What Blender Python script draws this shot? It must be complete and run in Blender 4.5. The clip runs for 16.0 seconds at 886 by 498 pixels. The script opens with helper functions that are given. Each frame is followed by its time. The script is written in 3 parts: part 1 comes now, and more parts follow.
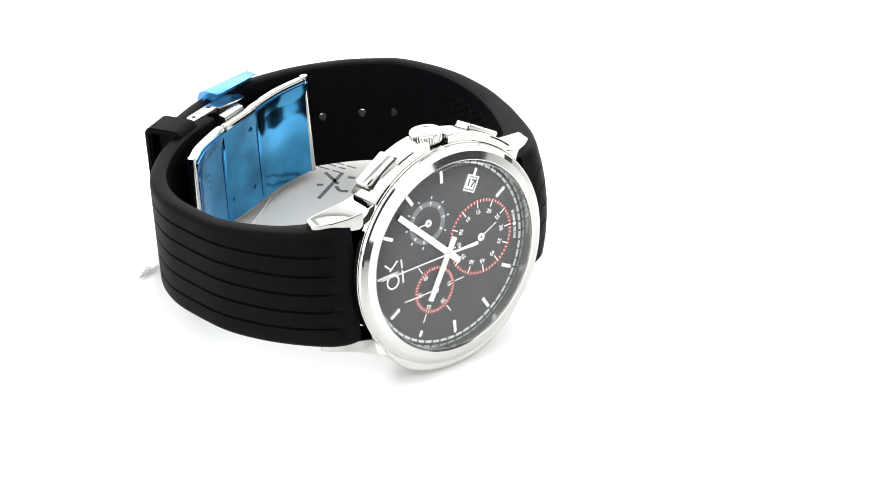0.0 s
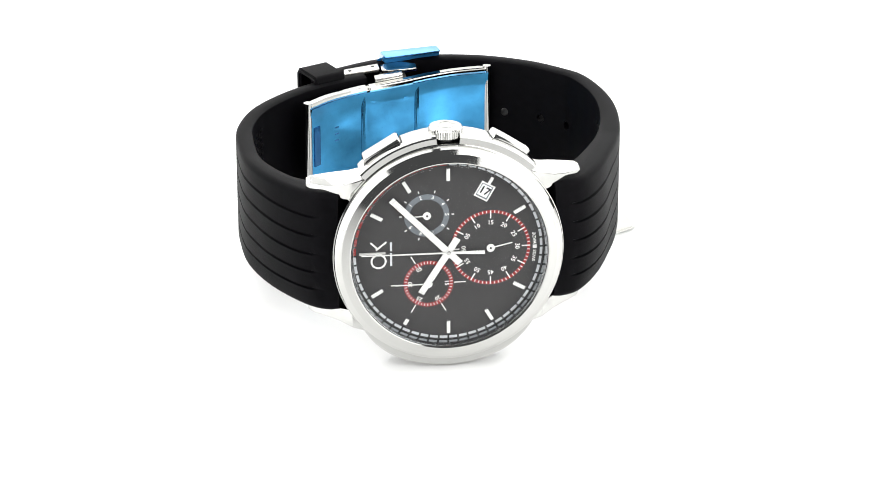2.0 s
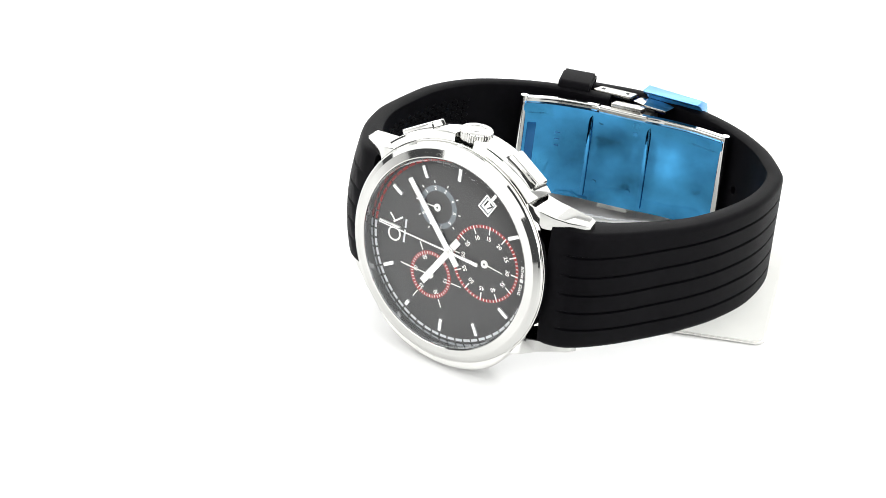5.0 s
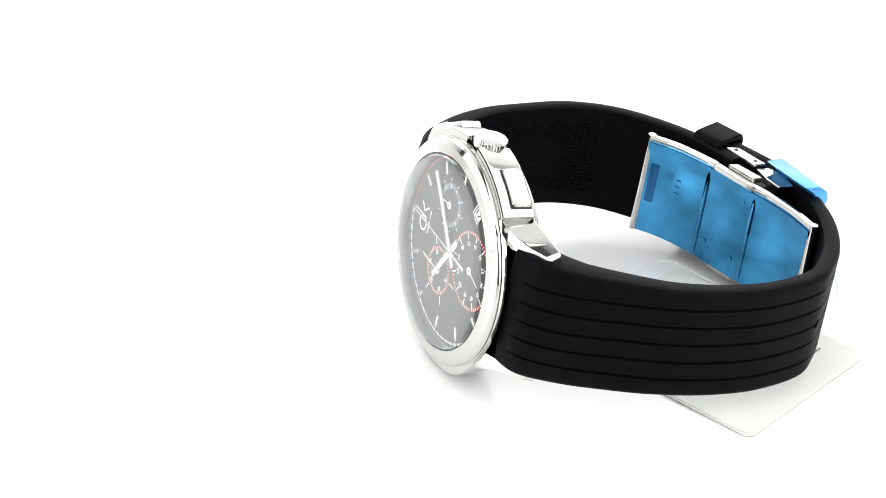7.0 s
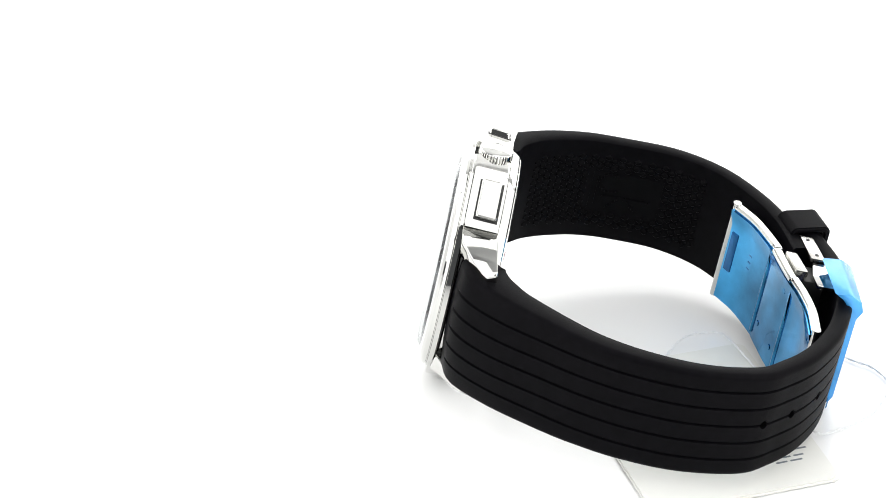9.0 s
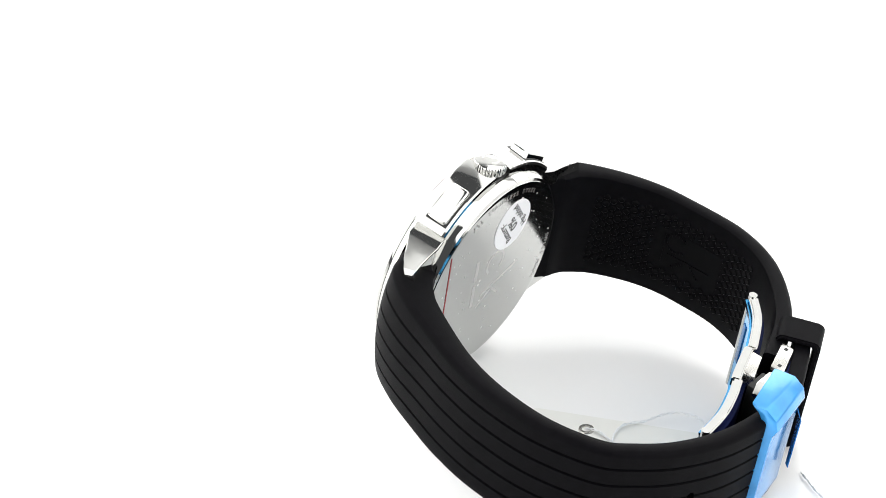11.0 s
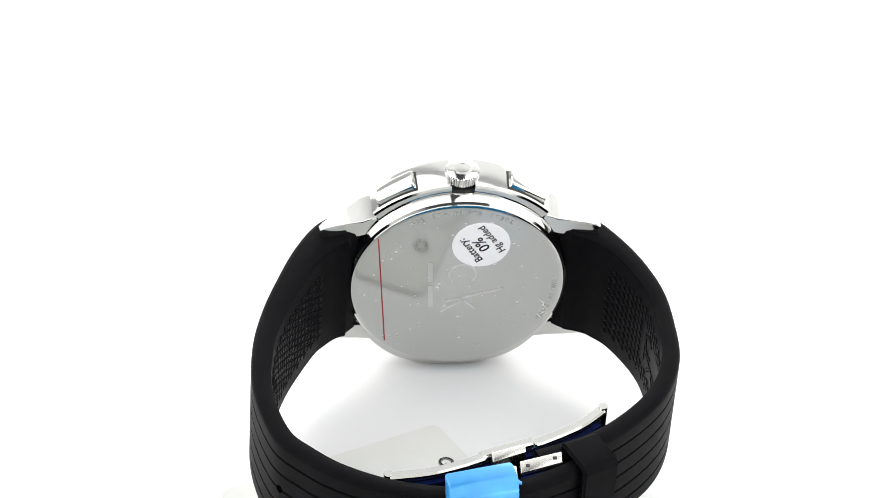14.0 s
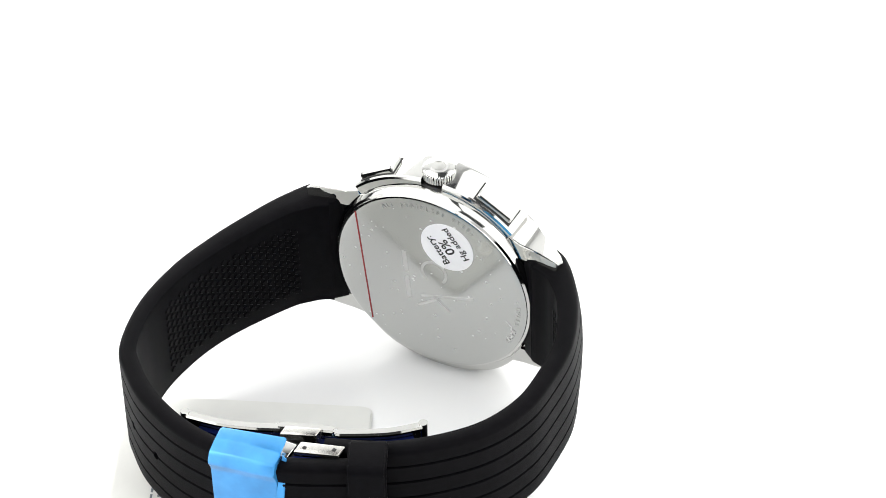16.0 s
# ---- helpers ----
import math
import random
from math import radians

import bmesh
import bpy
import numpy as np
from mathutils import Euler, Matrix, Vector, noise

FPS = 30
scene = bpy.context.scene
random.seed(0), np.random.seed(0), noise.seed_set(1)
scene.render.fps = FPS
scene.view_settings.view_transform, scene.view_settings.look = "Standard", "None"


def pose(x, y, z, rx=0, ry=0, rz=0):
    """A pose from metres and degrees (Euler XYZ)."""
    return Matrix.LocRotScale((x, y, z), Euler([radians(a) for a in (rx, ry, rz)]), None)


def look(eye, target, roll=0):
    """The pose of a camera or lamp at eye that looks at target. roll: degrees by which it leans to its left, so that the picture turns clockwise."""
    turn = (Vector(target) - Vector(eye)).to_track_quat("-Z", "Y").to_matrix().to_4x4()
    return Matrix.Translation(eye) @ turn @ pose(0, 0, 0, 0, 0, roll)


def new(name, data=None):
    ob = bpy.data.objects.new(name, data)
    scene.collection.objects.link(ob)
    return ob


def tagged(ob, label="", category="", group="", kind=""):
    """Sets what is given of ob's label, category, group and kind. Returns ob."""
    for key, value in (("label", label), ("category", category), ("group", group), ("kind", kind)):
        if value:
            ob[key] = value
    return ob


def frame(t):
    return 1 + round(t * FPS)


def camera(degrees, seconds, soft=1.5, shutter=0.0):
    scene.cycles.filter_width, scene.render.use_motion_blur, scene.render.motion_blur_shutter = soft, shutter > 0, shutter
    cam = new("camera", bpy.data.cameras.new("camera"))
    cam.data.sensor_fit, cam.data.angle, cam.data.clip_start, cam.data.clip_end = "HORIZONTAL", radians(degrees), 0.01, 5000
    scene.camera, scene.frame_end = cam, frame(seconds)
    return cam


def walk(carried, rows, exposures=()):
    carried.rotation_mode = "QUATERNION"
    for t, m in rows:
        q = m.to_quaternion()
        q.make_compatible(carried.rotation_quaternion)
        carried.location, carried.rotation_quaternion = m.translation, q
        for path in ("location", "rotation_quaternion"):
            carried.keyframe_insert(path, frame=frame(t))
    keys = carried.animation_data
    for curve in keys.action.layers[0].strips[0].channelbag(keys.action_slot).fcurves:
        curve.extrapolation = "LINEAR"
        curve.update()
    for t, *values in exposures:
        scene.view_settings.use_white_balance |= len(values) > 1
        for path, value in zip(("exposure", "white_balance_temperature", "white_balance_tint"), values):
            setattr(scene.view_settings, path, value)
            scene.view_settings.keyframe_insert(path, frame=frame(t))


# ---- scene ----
# ---- camera ----
cam = camera(15.87, 16.0, soft=0.65)
EYE = (0.0, -0.4967, 0.3477)
PITCH, YAW = radians(-33.078), radians(0.1709)
AHEAD = Vector((-math.sin(YAW) * math.cos(PITCH), math.cos(YAW) * math.cos(PITCH), math.sin(PITCH)))
VIEW = look(EYE, Vector(EYE) + AHEAD * 0.4, 2.110)
walk(cam, [(0.0, VIEW), (16.0, VIEW)], exposures=[(0.0, 0.0), (16.0, 0.0)])

# ---- world and studio lights ----
world = bpy.data.worlds.new("studio_room")
scene.world = world
world.use_nodes = True
world.node_tree.nodes["Background"].inputs[0].default_value = (0.95, 0.97, 1.0, 1)
world.node_tree.nodes["Background"].inputs[1].default_value = 0.105


def softbox(name, eye, target, sx, sy, power):
    data = bpy.data.lights.new(name, "AREA")
    data.shape, data.size, data.size_y, data.energy = "RECTANGLE", sx, sy, power
    data.color = (1.0, 1.0, 0.985)
    ob = new(name, data)
    ob.matrix_world = look(eye, target)
    return ob


softbox("softbox_top_left", (-0.63, -0.06, 0.66), (0.0, 0.02, 0), 1.3, 1.5, 11.4)
softbox("softbox_top_right", (0.63, -0.06, 0.66), (0.0, 0.02, 0), 1.3, 1.5, 11.4)
softbox("softbox_back", (0.0, 0.64, 0.28), (0, 0.0, 0.03), 1.7, 0.44, 4.2)
softbox("softbox_front_left", (-0.86, -0.8, 0.48), (0, 0.0, 0.03), 1.1, 1.12, 8.0)
softbox("softbox_front_right", (0.86, -0.8, 0.48), (0, 0.0, 0.03), 1.1, 1.12, 8.0)


# ---- materials ----
def material(name, base, rough=0.5, metal=0.0, spec=0.5, coat=0.0, vary=0.0, scale=300.0, bump=0.0, bump_scale=900.0, rough_vary=0.0):
    m = bpy.data.materials.new(name)
    m.use_nodes = True
    nt = m.node_tree
    b = nt.nodes["Principled BSDF"]
    b.inputs["Base Color"].default_value = (*base, 1)
    b.inputs["Roughness"].default_value = rough
    b.inputs["Metallic"].default_value = metal
    b.inputs["Specular IOR Level"].default_value = spec
    b.inputs["Coat Weight"].default_value = coat
    b.inputs["Coat Roughness"].default_value = 0.08
    tc = nt.nodes.new("ShaderNodeTexCoord")
    if vary or rough_vary:
        n = nt.nodes.new("ShaderNodeTexNoise")
        n.inputs["Scale"].default_value, n.inputs["Detail"].default_value = scale, 6
        nt.links.new(tc.outputs["Object"], n.inputs["Vector"])
        if vary:
            r = nt.nodes.new("ShaderNodeValToRGB")
            r.color_ramp.elements[0].position, r.color_ramp.elements[1].position = 0.3, 0.7
            r.color_ramp.elements[0].color = (*[c * (1 - vary) for c in base], 1)
            r.color_ramp.elements[1].color = (*[min(1, c * (1 + vary)) for c in base], 1)
            nt.links.new(n.outputs["Fac"], r.inputs["Fac"])
            nt.links.new(r.outputs["Color"], b.inputs["Base Color"])
        if rough_vary:
            mr = nt.nodes.new("ShaderNodeMapRange")
            mr.inputs["To Min"].default_value, mr.inputs["To Max"].default_value = max(0.0, rough - rough_vary), rough + rough_vary
            nt.links.new(n.outputs["Fac"], mr.inputs["Value"])
            nt.links.new(mr.outputs["Result"], b.inputs["Roughness"])
    if bump:
        n2 = nt.nodes.new("ShaderNodeTexNoise")
        n2.inputs["Scale"].default_value, n2.inputs["Detail"].default_value = bump_scale, 4
        nt.links.new(tc.outputs["Object"], n2.inputs["Vector"])
        bp = nt.nodes.new("ShaderNodeBump")
        bp.inputs["Strength"].default_value, bp.inputs["Distance"].default_value = bump, 0.0002
        nt.links.new(n2.outputs["Fac"], bp.inputs["Height"])
        nt.links.new(bp.outputs["Normal"], b.inputs["Normal"])
    return m


STEEL = material("polished_steel", (0.57, 0.57, 0.552), 0.06, 1.0, rough_vary=0.03, scale=500)
BRUSHED = material("satin_steel", (0.58, 0.57, 0.54), 0.22, 1.0, rough_vary=0.06, scale=900)
BACK = material("polished_case_back", (0.515, 0.52, 0.505), 0.1, 1.0, rough_vary=0.05, scale=350, bump=0.25, bump_scale=45)
ENGRAVED = material("engraved_steel", (0.60, 0.60, 0.59), 0.32, 1.0, rough_vary=0.05)
RUBBER = material("black_rubber", (0.0021, 0.0020, 0.0028), 0.5, 0.0, 0.044, vary=0.25, scale=600, bump=0.12, bump_scale=5000)
# lining base a little darker: shade inside the strap is put into it
RUBBER_IN = material("black_rubber_lining", (0.0018, 0.0018, 0.0024), 0.45, 0.0, 0.046, vary=0.2, scale=600, bump=0.1, bump_scale=5000)
# base lifted to stand in for the crystal's face-on haze
DIAL = material("black_dial_lacquer", (0.052, 0.0505, 0.0515), 0.55, 0.0, 0.3, vary=0.06, scale=260)
WHITE = material("white_print", (0.82, 0.82, 0.80), 0.5, vary=0.04)
SILVER = material("silver_baton", (0.86, 0.86, 0.84), 0.25, 0.6, rough_vary=0.05)
LUME = material("pale_luminous_paint", (0.80, 0.82, 0.76), 0.6, vary=0.04)
RED = material("red_print", (0.30, 0.022, 0.022), 0.5, vary=0.12, scale=1500)
RING = material("steel_rehaut", (0.42, 0.43, 0.44), 0.16, 1.0, rough_vary=0.05)
FILM_MID = material("mid_blue_film_print", (0.02, 0.13, 0.33), 0.25, 0.6, vary=0.1)
BUBBLE = material("film_bubble", (0.74, 0.75, 0.74), 0.3, 0.7)
GREY = material("grey_print", (0.16, 0.18, 0.20), 0.5, vary=0.1, scale=900)
TRACK = material("pale_grey_print", (0.62, 0.64, 0.66), 0.5, vary=0.1, scale=900)
# black for print and pins, and for shade painted in gaps and holes
DARK = material("black_print_and_shade", (0.012, 0.012, 0.012), 0.5)
STICKER = material("white_paper_sticker", (0.84, 0.84, 0.86), 0.5, vary=0.02, scale=400)
CARD = material("white_card", (0.74, 0.74, 0.71), 0.6, vary=0.025, scale=120, bump=0.1, bump_scale=1500)
THREAD = material("white_cotton_thread", (0.78, 0.79, 0.80), 0.8, vary=0.08, scale=2000)
PAPER = material("white_seamless_paper", (0.86, 0.86, 0.86), 0.18, vary=0.01, scale=25, bump=0.02, bump_scale=900)
# strong colour variation imitates the dark and pale reflections in the film
FILM = material("blue_film_on_steel", (0.055, 0.28, 0.54), 0.1, 1.0, vary=0.55, scale=75, bump=0.45, bump_scale=50)
FILM_LOOSE = material("loose_blue_film", (0.045, 0.29, 0.66), 0.2, 0.4, coat=0.4, vary=0.2, scale=160, bump=0.4, bump_scale=260)
FILM_DARK = material("deep_blue_film_edge", (0.001, 0.005, 0.045), 0.6, 0.0, 0.1, vary=0.25, scale=250)


def crystal_material():
    m = bpy.data.materials.new("clear_crystal")
    m.use_nodes = True
    nt = m.node_tree
    nt.nodes.clear()
    out, mix = nt.nodes.new("ShaderNodeOutputMaterial"), nt.nodes.new("ShaderNodeMixShader")
    tr, gl, lw = nt.nodes.new("ShaderNodeBsdfTransparent"), nt.nodes.new("ShaderNodeBsdfGlossy"), nt.nodes.new("ShaderNodeLayerWeight")
    steep, amount, most = (nt.nodes.new("ShaderNodeMath") for _ in range(3))
    gl.inputs["Roughness"].default_value = 0.02
    gl.inputs["Color"].default_value = (0.70, 0.715, 0.725, 1)
    lw.inputs["Blend"].default_value = 0.5
    steep.operation, amount.operation = "POWER", "MULTIPLY_ADD"
    most.operation = "MINIMUM"
    most.inputs[1].default_value = 0.78
    steep.inputs[1].default_value = 2.6
    amount.inputs[1].default_value, amount.inputs[2].default_value = 1.52, 0.0
    nt.links.new(lw.outputs["Facing"], steep.inputs[0])
    nt.links.new(steep.outputs[0], amount.inputs[0])
    tr.inputs["Color"].default_value = (0.985, 0.99, 0.99, 1)
    nt.links.new(amount.outputs[0], most.inputs[0])
    nt.links.new(most.outputs[0], mix.inputs["Fac"])
    nt.links.new(tr.outputs["BSDF"], mix.inputs[1])
    nt.links.new(gl.outputs["BSDF"], mix.inputs[2])
    nt.links.new(mix.outputs["Shader"], out.inputs["Surface"])
    return m


CRYSTAL = crystal_material()


# ---- mesh helpers (millimetres in, metres out) ----
MM = 0.001


def part(name, bm, mat, parent, label="", at=None, sharp=32):
    bmesh.ops.remove_doubles(bm, verts=bm.verts, dist=1e-5)
    bmesh.ops.recalc_face_normals(bm, faces=bm.faces)
    bmesh.ops.scale(bm, vec=(MM, MM, MM), verts=bm.verts)
    for f in bm.faces:
        f.smooth = True
    me = bpy.data.meshes.new(name)
    bm.to_mesh(me)
    bm.free()
    me.set_sharp_from_angle(angle=radians(sharp))
    me.materials.append(mat)
    ob = new(name, me)
    if parent is not None:
        ob.parent = parent
    if at is not None:
        ob.matrix_basis = at
    return tagged(ob, label)


def lathe(profile, n=96, a0=0.0, a1=360.0, closed=True, bm=None):
    """Turns (r, z) points round the z axis; closed: the profile is a ring."""
    bm = bm or bmesh.new()
    full = abs(a1 - a0) > 359.9
    rings = []
    for i in range(n if full else n + 1):
        a = radians(a0 + (a1 - a0) * i / n)
        rings.append([bm.verts.new((r * math.cos(a), r * math.sin(a), z)) for r, z in profile])
    m = len(profile)
    for i in range(n):
        p, q = rings[i], rings[(i + 1) % len(rings)]
        for j in range(m if closed else m - 1):
            k = (j + 1) % m
            bm.faces.new((p[j], q[j], q[k], p[k]))
    if not full and closed:
        bm.faces.new(rings[0])
        bm.faces.new(rings[-1][::-1])
    return bm


def prism(points, z0, z1, bm=None):
    bm = bm or bmesh.new()
    lo = [bm.verts.new((x, y, z0)) for x, y in points]
    hi = [bm.verts.new((x, y, z1)) for x, y in points]
    n = len(points)
    bm.faces.new(lo[::-1])
    bm.faces.new(hi)
    for i in range(n):
        bm.faces.new((lo[i], lo[(i + 1) % n], hi[(i + 1) % n], hi[i]))
    return bm


def disc(r, z0, z1, x=0, y=0, n=48, bm=None):
    return prism([(x + r * math.cos(2 * math.pi * i / n), y + r * math.sin(2 * math.pi * i / n)) for i in range(n)], z0, z1, bm)


def hexa(sections, bevel=0.0, segs=2, bm=None):
    """A bar through quadrilateral sections, each four (x, y, z)."""
    own = bmesh.new()
    rings = [[own.verts.new(p) for p in s] for s in sections]
    for a, b in zip(rings, rings[1:]):
        for i in range(4):
            own.faces.new((a[i], a[(i + 1) % 4], b[(i + 1) % 4], b[i]))
    own.faces.new(rings[0][::-1])
    own.faces.new(rings[-1])
    bmesh.ops.recalc_face_normals(own, faces=own.faces)
    if bevel:
        es = [e for e in own.edges if len(e.link_faces) == 2 and e.calc_face_angle() > 0.35]
        bmesh.ops.bevel(own, geom=es, offset=bevel, segments=segs, affect="EDGES", profile=0.6)
    return merge(own, bm)


def merge(own, bm):
    if bm is None:
        return own
    me = bpy.data.meshes.new("scrap")
    own.to_mesh(me)
    own.free()
    bm.from_mesh(me)
    bpy.data.meshes.remove(me)
    return bm


def box(x0, x1, y0, y1, z0, z1, bevel=0.0, bm=None, turn=None, segs=2):
    own = hexa([[(x0, y0, z0), (x1, y0, z0), (x1, y1, z0), (x0, y1, z0)], [(x0, y0, z1), (x1, y0, z1), (x1, y1, z1), (x0, y1, z1)]], bevel, segs)
    if turn is not None:
        bmesh.ops.transform(own, matrix=turn, verts=own.verts)
    return merge(own, bm)


def bar2d(p, q, w, z0, z1, w2=None, bm=None):
    """A flat bar from p to q with widths w and w2."""
    (ax, ay), (bx, by) = p, q
    w2 = w if w2 is None else w2
    d = Vector((bx - ax, by - ay)).normalized()
    n = Vector((-d.y, d.x))
    pts = [(ax + n.x * w / 2, ay + n.y * w / 2), (ax - n.x * w / 2, ay - n.y * w / 2), (bx - n.x * w2 / 2, by - n.y * w2 / 2), (bx + n.x * w2 / 2, by + n.y * w2 / 2)]
    return prism(pts, z0, z1, bm)


def writing(text, size, m, bm=None, depth=0.02):
    """Letters of a height of about size, centred, laid by m."""
    cu = bpy.data.curves.new("letters", "FONT")
    cu.body, cu.size, cu.align_x, cu.align_y, cu.extrude, cu.resolution_u, cu.offset = text, size * 1.4, "CENTER", "CENTER", depth, 3, size * 0.022
    ob = bpy.data.objects.new("letters", cu)
    me = bpy.data.meshes.new_from_object(ob)
    bm = bm or bmesh.new()
    own = bmesh.new()
    own.from_mesh(me)
    bmesh.ops.transform(own, matrix=m, verts=own.verts)
    bm = merge(own, bm)
    bpy.data.objects.remove(ob)
    bpy.data.curves.remove(cu)
    bpy.data.meshes.remove(me)
    return bm


def spline(points, step=0.8):
    """Even points along a smooth curve through the given ones."""
    pts = [Vector(p) for p in points]
    ext = [pts[0] * 2 - pts[1], *pts, pts[-1] * 2 - pts[-2]]
    fine = []
    for i in range(1, len(ext) - 2):
        p0, p1, p2, p3 = ext[i - 1 : i + 3]
        for k in range(24):
            u = k / 24
            fine.append(0.5 * (2 * p1 + (p2 - p0) * u + (2 * p0 - 5 * p1 + 4 * p2 - p3) * u * u + (3 * p1 - p0 - 3 * p2 + p3) * u**3))
    fine.append(ext[-2])
    out, walked = [fine[0]], 0.0
    for a, b in zip(fine, fine[1:]):
        walked += (b - a).length
        if walked >= step:
            out.append(b)
            walked = 0.0
    out.append(fine[-1])
    return out


def tube(points, r, n=8, bm=None):
    bm = bm or bmesh.new()
    pts = [Vector(p) for p in points]
    rings = []
    for i, p in enumerate(pts):
        d = (pts[min(i + 1, len(pts) - 1)] - pts[max(i - 1, 0)]).normalized()
        a = d.cross(Vector((0.3, 0.2, 1))).normalized()
        b = d.cross(a)
        rings.append([bm.verts.new(p + r * (a * math.cos(2 * math.pi * k / n) + b * math.sin(2 * math.pi * k / n))) for k in range(n)])
    for p, q in zip(rings, rings[1:]):
        for k in range(n):
            bm.faces.new((p[k], q[k], q[(k + 1) % n], p[(k + 1) % n]))
    bm.faces.new(rings[0])
    bm.faces.new(rings[-1][::-1])
    return bm


def rounded(x0, x1, y0, y1, r, n=6):
    pts = []
    for cx, cy, a0 in ((x1 - r, y1 - r, 0), (x0 + r, y1 - r, 90), (x0 + r, y0 + r, 180), (x1 - r, y0 + r, 270)):
        pts += [(cx + r * math.cos(radians(a0 + 90 * k / n)), cy + r * math.sin(radians(a0 + 90 * k / n))) for k in range(n + 1)]
    return pts


# ---- structure ----
def backdrop():
    """White paper that lies on the table; an added sweep rises behind, past the view."""
    bm = bmesh.new()
    line = [(-1800.0, 0.0), (-400.0, 0.0), (0.0, 0.0), (400.0, 0.0)]
    line += [(400 + 300 * math.sin(radians(a)), 300 - 300 * math.cos(radians(a))) for a in range(10, 91, 10)]
    # unseen upright, carried high so that upward-facing steel reflects white
    line += [(700.0, 900.0), (700.0, 1600.0)]
    rows = [[bm.verts.new((x, y, z)) for y, z in line] for x in (-1200.0, -400.0, 0.0, 400.0, 1200.0)]
    for a, b in zip(rows, rows[1:]):
        for i in range(len(line) - 1):
            bm.faces.new((a[i], b[i], b[i + 1], a[i + 1]))
    ob = part("backdrop", bm, PAPER, None, "white seamless studio paper lying flat, with an added unseen sweep behind")
    return tagged(ob, category="backdrop", kind="structure")


backdrop()

# ---- the watch: x towards 6 o'clock, y towards the crown, z out of the dial ----
watch = tagged(new("wrist_watch"), "steel chronograph with black dial and black rubber strap", "watch")
SEAT = pose(-0.00044, 0.00049, 0.02345, 80.46, 0.08, 1.3) @ pose(0, 0, 0, 0, 0, 0.7)


# the dial sits deep in the case
BODY = SEAT @ Matrix.Translation((0, 0, 0.0012))
# the strap sags a little less than the case leans
HANG = SEAT @ Matrix.Translation((0, 0, -0.002)) @ Matrix.Rotation(radians(1.4), 4, "X") @ Matrix.Translation((0, 0, 0.002))


def put(name, bm, mat, label="", sharp=32, at=SEAT):
    return part(name, bm, mat, watch, label, at=at, sharp=sharp)


def polar(r, deg):
    return (r * math.cos(radians(deg)), r * math.sin(radians(deg)))


def hour_angle(h):
    return 180 - 30 * h


# case, bezel, crystal
case = put("case", lathe([(18.4, -1.5), (20.5, -1.7), (20.9, -2.1), (20.9, -7.6), (20.7, -8.3), (20.5, -8.7), (20.2, -9.2), (19.7, -9.45), (12, -9.4), (12, -1.5)], 128), STEEL, sharp=14, at=BODY)
bezel = put("bezel", lathe([(18.35, -0.6), (18.5, 2.2), (18.6, 2.45), (18.8, 2.5), (20.3, 2.2), (21.15, 1.75), (21.45, 1.45), (21.55, 1.2), (21.6, 0.95), (21.4, 0.85), (21.4, 0.75), (21.75, 0.65), (21.75, -0.25), (21.5, -0.35), (20.2, -0.4)], 144), STEEL, "wide polished steel bezel", sharp=14)
# black ring paints the shaded gap line between bezel and case
part("bezel_gap_shade", lathe([(20.1, -0.3), (21.0, -0.35), (21.0, -0.55), (20.1, -0.6)], 128), DARK, bezel)
GUARD = [(19.5, -0.75), (22.9, -0.75), (23.2, -0.85), (23.35, -1.1), (23.4, -1.6), (22.85, -7.2), (22.65, -7.55), (22.2, -7.7), (19.5, -7.7)]
shoulder_bm = lathe(GUARD, 48, 45.0, 84.5)
lathe(GUARD, 48, 95.5, 135.0, bm=shoulder_bm)
flank_bm = lathe(GUARD, 96, 210, 330)
for v in flank_bm.verts:
    a = abs(math.degrees(math.atan2(v.co.y, v.co.x)) + 90)
    over = max(0.0, v.co.xy.length - 21.0) * (1 - min(1.0, max(0.0, (a - 25) / 32)) ** 1.6)
    v.co.xy = v.co.xy.normalized() * (min(v.co.xy.length, 21.0) + over)
part("case_flank", flank_bm, STEEL, case, "polished steel case flank", sharp=18)
part("crown_guard", shoulder_bm, STEEL, case, "polished steel crown guard", sharp=18)
# black block paints the shade in the cut below the crown
part("crown_gap_shade", box(-2.2, 2.2, 20.2, 21.3, -7.2, -1.9, 0.15), DARK, case)


def lug(sx, sy):
    """Four corners to a section: front inner, front outer, back outer, back inner."""
    shape = (((13.5, 11.6, -1.2), (15.3, 15.6, -1.2), (15.3, 15.4, -7.7), (13.5, 11.6, -7.7)),
             ((18.2, 11.2, -1.7), (18.0, 14.7, -1.4), (18.0, 14.7, -8.1), (18.2, 11.2, -8.2)),
             ((20.5, 11.2, -3.1), (20.4, 13.8, -2.9), (20.3, 14.5, -8.3), (20.3, 11.2, -8.5)),
             ((22.8, 11.2, -4.6), (22.7, 13.3, -4.3), (22.5, 14.2, -8.5), (22.5, 11.2, -8.8)),
             ((25.2, 11.2, -6.4), (25.1, 13.0, -6.1), (25.0, 13.8, -8.8), (25.0, 11.3, -9.2)),
             ((25.9, 11.6, -7.2), (25.9, 12.7, -7.0), (25.7, 13.4, -8.8), (25.6, 11.6, -9.1)))
    secs = [[(sx * x, sy * y, z) for x, y, z in sec] for sec in shape]
    return part("lug", hexa(secs, 0.22, 2), STEEL, case, sharp=14)


for sx in (-1, 1):
    for sy in (-1, 1):
        lug(sx, sy)

